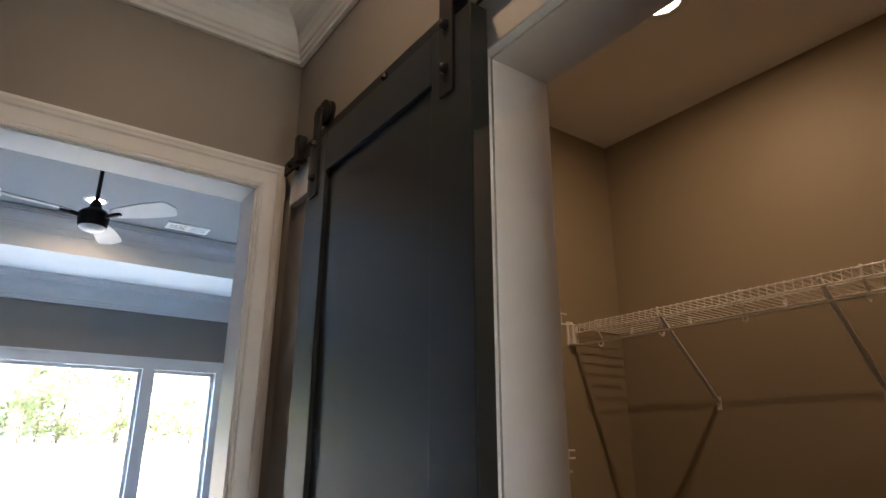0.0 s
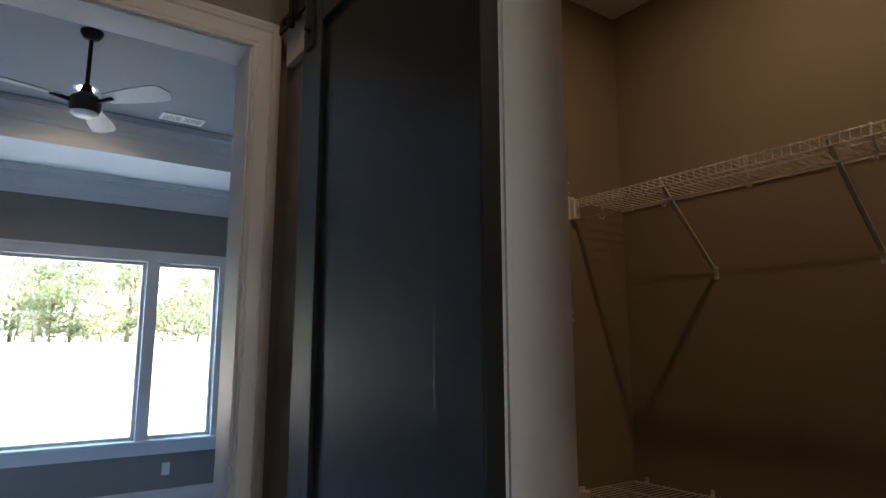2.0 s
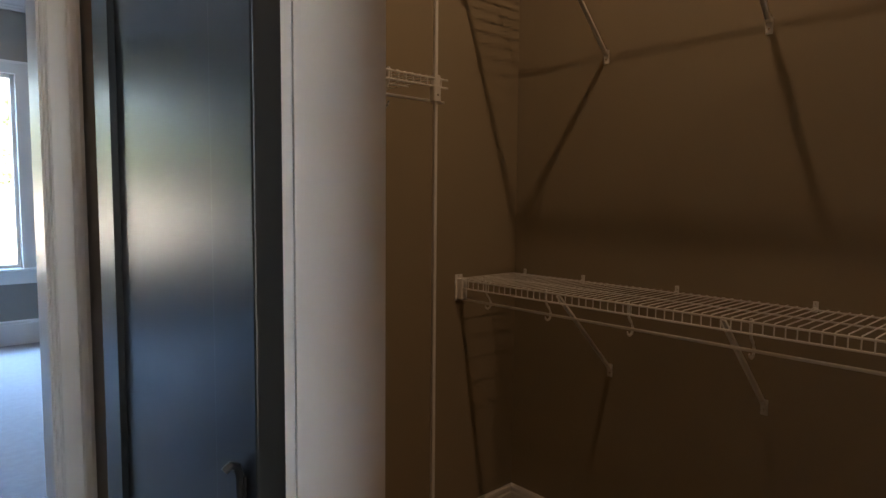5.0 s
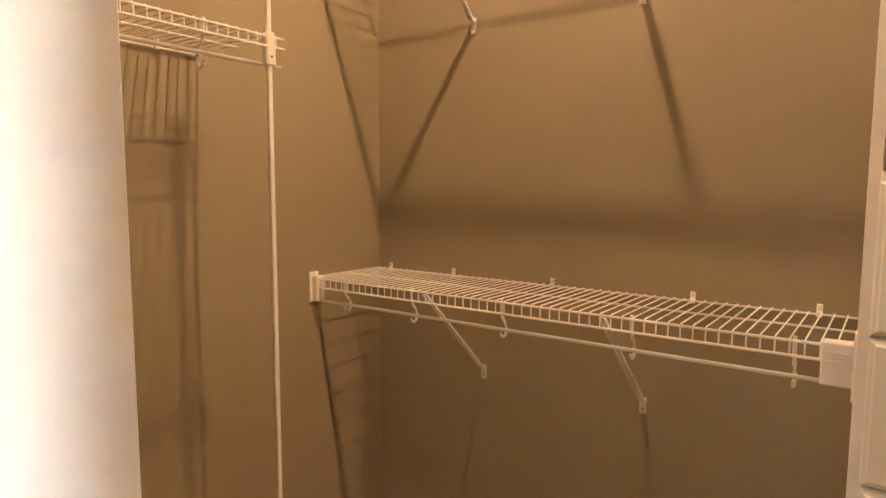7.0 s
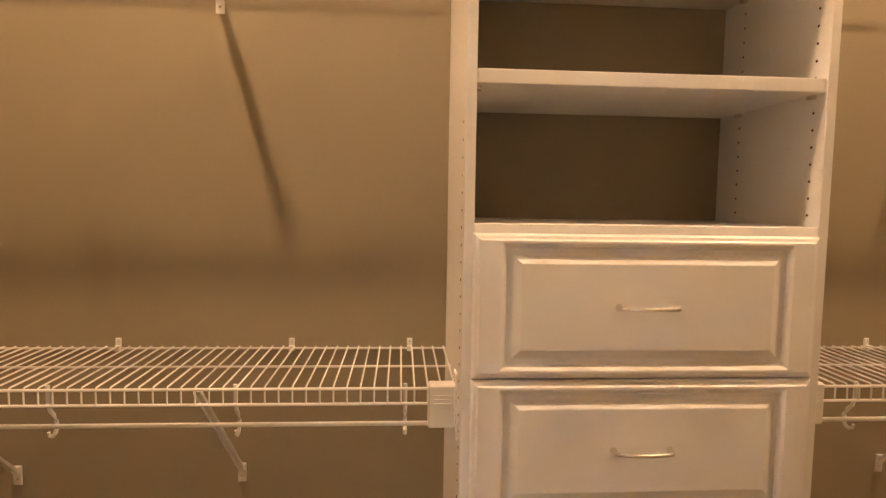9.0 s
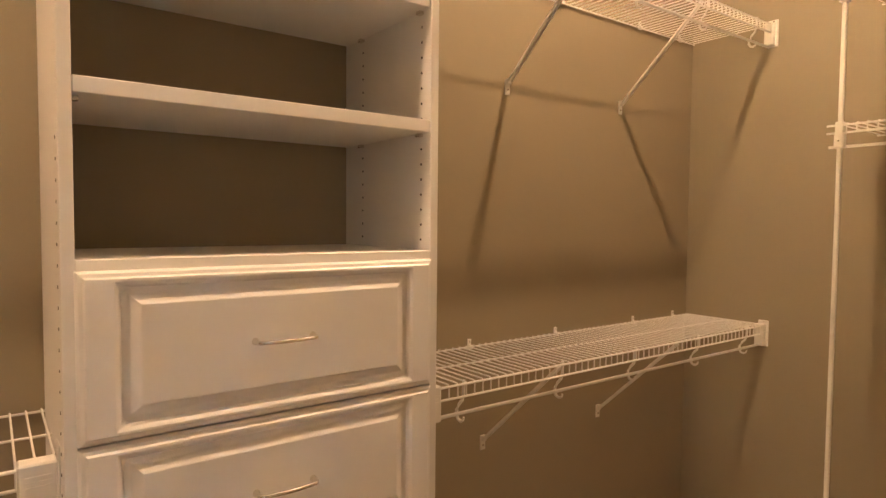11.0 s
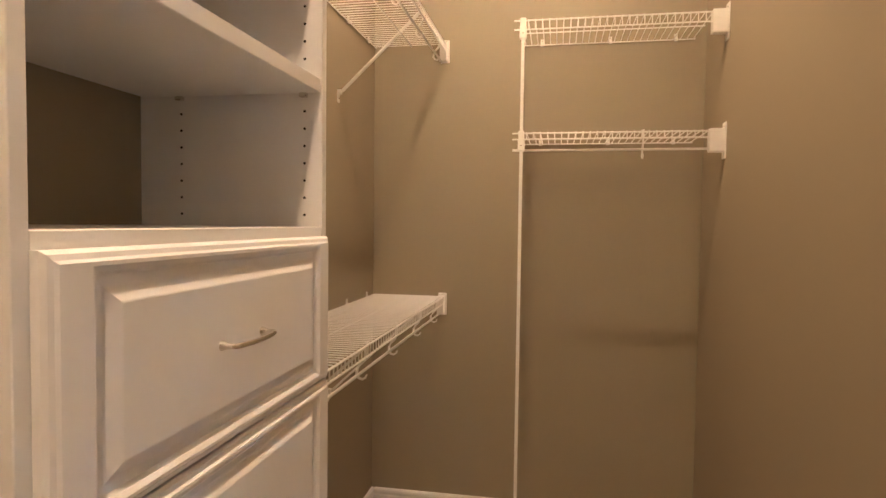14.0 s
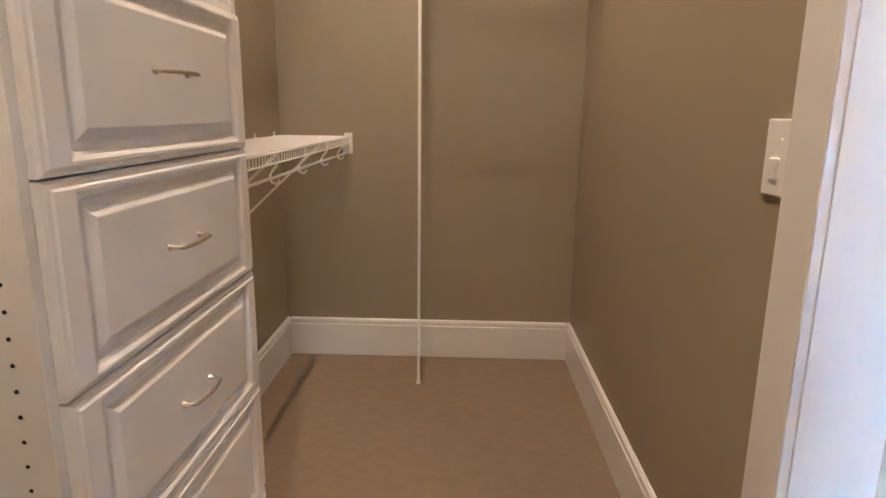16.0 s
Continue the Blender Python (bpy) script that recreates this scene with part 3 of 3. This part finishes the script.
def downlight(x, y, z, lens):
    d = thing("recessed_light", (x, y, z), "white round recessed ceiling light, switched on", "ceiling light", "recessed lights")
    bm = bmesh.new()
    ring = [(0.060, -0.001), (0.064, -0.006), (0.086, -0.006), (0.090, 0.0)]
    rr = [[bm.verts.new((x + r * math.cos(q), y + r * math.sin(q), z + h)) for q in [2 * math.pi * j / 32 for j in range(32)]] for r, h in ring]
    for u, v in zip(rr, rr[1:]):
        for j in range(32):
            bm.faces.new((u[j], u[(j + 1) % 32], v[(j + 1) % 32], v[j]))
    part("trim_ring", bm, WHITE, d, smooth=True)
    part("lens", turned([(0.061, 0), (0.061, 0.003)], 32, pose(x, y, z - 0.0035)), lens, d, "glowing lens", smooth=True)


for px, py in CLOSET_CANS:
    downlight(px, py, CLOSET_Z, LENS)
downlight(-0.55, 2.92, HALL_Z, LENS)
downlight(-0.375, 7.375, TRAY_Z, LENS_BED)


def ceiling_vent(x, y, z):
    v = thing("ceiling_vent", (x, y, z), "white slatted air vent in the grey ceiling", "air vent", "ceiling vents")
    bm = bmesh.new()
    for a, b, c, d in ((-0.18, 0.18, -0.09, -0.065), (-0.18, 0.18, 0.065, 0.09), (-0.18, -0.155, -0.065, 0.065), (0.155, 0.18, -0.065, 0.065), (-0.012, 0.012, -0.065, 0.065)):
        box(x + a, x + b, y + c, y + d, z - 0.008, z, bm)
    part("frame", bm, PLASTIC, v)
    # a dark sheet below the ceiling paints the duct's shade
    part("backing", box(x - 0.155, x + 0.155, y - 0.065, y + 0.065, z - 0.0015, z - 0.0005), DARK, v, "dark sheet painting the shade in the duct opening")
    for k in range(6):
        for a, b in ((-0.155, -0.012), (0.012, 0.155)):
            yy = y - 0.055 + 0.022 * k
            bm = box(x + a, x + b, yy - 0.006, yy + 0.006, z - 0.0065, z - 0.005)
            part("slat", bm, PLASTIC, v)


ceiling_vent(0.396, 7.62, TRAY_Z)
ceiling_vent(-1.18, 7.62, TRAY_Z)


# ---- ceiling fan ----
def ceiling_fan(x, y, z):
    f = thing("ceiling_fan", (x, y, TRAY_Z), "dark bronze three-blade ceiling fan with a small light", "ceiling fan")
    part("canopy", turned([(0.02, -0.06), (0.045, -0.05), (0.065, -0.02), (0.068, 0)], 24, pose(x, y, TRAY_Z)), BRONZE, f, smooth=True)
    part("downrod", tube([(x, y, z + 0.08), (x, y, TRAY_Z - 0.05)], 0.0135, 12), BRONZE, f, smooth=True)
    part("motor", turned([(0.055, -0.075), (0.085, -0.07), (0.092, -0.03), (0.092, 0.015), (0.075, 0.035), (0.04, 0.055), (0.026, 0.11)], 28, pose(x, y, z)), BRONZE, f, smooth=True)
    part("light_lens", turned([(0.03, -0.100), (0.06, -0.092), (0.078, -0.076), (0.078, -0.070)], 28, pose(x, y, z)), PLASTIC, f, "frosted white lens", smooth=True)
    for ang in (72, 192, 312):
        m = Matrix.Translation((x, y, z)) @ Matrix.Rotation(radians(ang), 4, "Z")
        arm = tube([(0.07, 0, -0.01), (0.13, 0, -0.004), (0.20, 0, 0.004)], 0.014, 8)
        arm.transform(m)
        a = part("blade_arm", arm, BRONZE, f, smooth=True)
        bm = bmesh.new()
        rows = []
        for k in range(15):
            s = k / 14
            xx = 0.15 + 0.45 * s
            wd = 0.045 + 0.030 * math.sin(math.pi * min(1, s * 1.1) * 0.62)
            if s > 0.86:
                wd *= math.sqrt(max(0.0, 1 - ((s - 0.86) / 0.14) ** 2)) * 0.94 + 0.06
            rows.append([bm.verts.new((xx, yy * wd, 0.004 - 0.24 * yy * wd + h)) for yy, h in ((-1, 0), (1, 0), (1, 0.007), (-1, 0.007))])
        for p, q in zip(rows, rows[1:]):
            for j in range(4):
                bm.faces.new((p[j], p[(j + 1) % 4], q[(j + 1) % 4], q[j]))
        bm.faces.new(rows[0])
        bm.faces.new(rows[-1][::-1])
        bm.transform(m)
        part("blade", bm, BLADE, f, "dark fan blade")


ceiling_fan(-0.438, 6.36, 3.145)


# ---- barn door ----
def barn_door():
    y0, y1, xf, xb, z0, z1 = 2.735, 3.420, -0.190, -0.152, 0.012, 2.471
    d = thing("barn_door", ((xf + xb) / 2, (y0 + y1) / 2, 0), "charcoal painted shaker barn door, slid open along its track", "barn door")
    st = 0.122
    part("stile", box(xf, xb, y0, y0 + st, z0, z1, bevel=0.003, seg=4), CHARCOAL, d)
    part("stile", box(xf, xb, y1 - 0.107, y1, z0, z1, bevel=0.0015), CHARCOAL, d)
    a, b = y0 + st, y1 - 0.107
    part("rail", box(xf, xb, a, b, z1 - 0.107, z1, bevel=0.0015), CHARCOAL, d)
    part("rail", box(xf, xb, a, b, z0, z0 + 0.20, bevel=0.0015), CHARCOAL, d)
    part("panel", box(xf + 0.012, xb - 0.010, a, b, z0 + 0.2, z1 - 0.107), CHARCOAL, d, "flat charcoal centre panel")
    for yc in (2.803, 3.372):
        bm = box(xf - 0.006, xf, yc - 0.020, yc + 0.020, z1 - 0.156, z1 + 0.075, bevel=0.001)
        h = part("hanger_strap", bm, BLACK_METAL, d, "black steel hanger strap")
        for z in (z1 - 0.105, z1 - 0.012):
            part("bolt", turned([(0.011, 0), (0.011, 0.006), (0.008, 0.011), (0.004, 0.013)], 6, pose(xf - 0.006, yc, z, 0, -90, 0)), BLACK_METAL, h)
        part("strap_top", turned([(0.022, 0), (0.022, 0.006)], 24, pose(xf, yc, z1 + 0.075, 0, -90, 0)), BLACK_METAL, h)
        w = turned([(0.030, -0.010), (0.036, -0.010), (0.036, -0.005), (0.030, -0.003), (0.030, 0.003), (0.036, 0.005), (0.036, 0.010), (0.030, 0.010)], 28, pose(-0.172, yc, z1 + 0.086, 0, 90, 0))
        part("wheel", w, BLACK_METAL, h, smooth=True)
    # pull handle
    hy = 2.772
    grip = [(0.024, 1.046), (0.016, 1.052), (0.008, 1.048), (0.005, 1.036), (0.005, 1.006), (0.018, 0.986), (0.034, 0.962), (0.040, 0.925), (0.034, 0.888), (0.018, 0.864), (0.005, 0.844), (0.005, 0.818)]
    bm = tube([(xf - u, hy, z) for u, z in grip], 0.0052, 10)
    hd = part("pull_handle", bm, BLACK_METAL, d, "slim bowed black steel pull handle", smooth=True)
    for z in (1.020, 0.830):
        part("mount_plate", box(xf - 0.003, xf, hy - 0.009, hy + 0.009, z - 0.016, z + 0.016, bevel=0.001), BLACK_METAL, hd)
        part("screw", turned([(0.0035, 0), (0.0025, 0.0012)], 10, pose(xf - 0.003, hy - 0.0065, z, 0, -90, 0)), BLACK_METAL, hd)


barn_door()


def barn_track():
    t = thing("barn_door_track", (-0.165, 2.7, 2.53), "flat black steel barn door track bolted to the wall", "door track")
    part("rail_bar", box(-0.169, -0.161, 1.95, 3.658, 2.484, 2.524, bevel=0.001), BLACK_METAL, t)
    for y in (2.06, 2.50, 3.07, 3.61):
        s = part("spacer", tube([(-0.146, y, 2.504), (-0.161, y, 2.504)], 0.012, 12), BLACK_METAL, t, smooth=True)
        part("bolt", turned([(0.012, 0), (0.012, 0.005), (0.006, 0.010)], 6, pose(-0.169, y, 2.504, 0, -90, 0)), BLACK_METAL, s)
    for y in (2.0, 3.535):
        part("end_stop", box(-0.185, -0.158, y - 0.014, y + 0.014, 2.478, 2.560, bevel=0.003), BLACK_METAL, t)


barn_track()


# ---- outdoors ----
def ground():
    bm = bmesh.new()
    ys = [-400, -60, -8, 3, 10, 14] + [14 + 3.2 * k for k in range(1, 12)] + [60, 90, 150, 400]
    xs = [-400, -120] + [-60 + 10 * k for k in range(13)] + [120, 400]
    rnd = random.Random(4)

    def height(x, y):
        s = min(max((y - 11) / 34, 0), 1)
        return -0.35 + 2.3 * s * s * (3 - 2 * s) + (rnd.uniform(-0.08, 0.08) if y > 14 else 0)

    grid = [[bm.verts.new((x, y, height(x, y))) for x in xs] for y in ys]
    for p, q in zip(grid, grid[1:]):
        for j in range(len(xs) - 1):
            bm.faces.new((p[j], p[j + 1], q[j + 1], q[j]))
    me = finish("ground", bm, EARTH, True)
    tagged(new("ground", me), "pale sunlit dry field rising to the trees", "ground", "", "structure")


ground()


def tree(seed, x, y, h, spread, low):
    rnd = random.Random(seed)
    z0 = 1.85
    t = thing("tree", (x, y, z0), "tall leafy tree at the edge of the field", "tree", "trees behind the field")
    lean = [(x + rnd.uniform(-0.15, 0.15) * k, y + rnd.uniform(-0.15, 0.15) * k, z0 + h * 0.92 * k / 5) for k in range(6)]
    trunk = tube(lean, [0.15 * h / 11 * (1 - 0.16 * k) for k in range(6)], 9)
    tips = []
    for k in range(16):
        s = rnd.uniform(low, 0.92)
        i = min(4, int(s * 5))
        p = Vector(lean[i]).lerp(Vector(lean[i + 1]), s * 5 - i)
        a = rnd.uniform(0, 2 * math.pi)
        ln = spread * (1.15 - s * 0.75) * rnd.uniform(0.6, 1.1)
        mid = p + Vector((math.cos(a) * ln * 0.5, math.sin(a) * ln * 0.5, ln * rnd.uniform(0.05, 0.3)))
        q = p + Vector((math.cos(a) * ln, math.sin(a) * ln, ln * rnd.uniform(0.1, 0.55)))
        tube([p, mid, q], [0.045, 0.03, 0.014], 5, trunk)
        tips += [q, mid, p.lerp(mid, 0.6) if rnd.random() < 0.4 else q]
    tips.append(Vector(lean[5]))
    part("trunk", trunk, BARK, t, "bare trunk and limbs", smooth=True)
    crown_bm = bmesh.new()
    for c in tips:
        for _ in range(32):
            d = Vector((rnd.gauss(0, 1), rnd.gauss(0, 1), rnd.gauss(0, 0.7)))
            p = c + d * 0.52
            s = rnd.uniform(0.09, 0.20)
            u = Vector((rnd.gauss(0, 1), rnd.gauss(0, 1), rnd.gauss(0, 1))).normalized()
            v = u.cross(Vector((rnd.gauss(0, 1), rnd.gauss(0, 1), rnd.gauss(0, 1)))).normalized()
            crown_bm.faces.new([crown_bm.verts.new(p + u * a * s + v * b * s * 0.6) for a, b in ((-1, 0), (0, -1), (1, 0), (0, 1))])
    part("crown", crown_bm, LEAF, t, "uneven sunlit green crown", kind="stuff")


rnd = random.Random(11)
for k in range(34):
    tree(100 + k, -17 + 1.15 * k + rnd.uniform(-0.8, 0.8), 46 + rnd.uniform(-1.0, 11), rnd.choice((4.5, 7.0, 9.5, 12.0)) * rnd.uniform(0.85, 1.15), rnd.uniform(1.8, 3.0), rnd.choice((0.01, 0.03, 0.05, 0.12)))
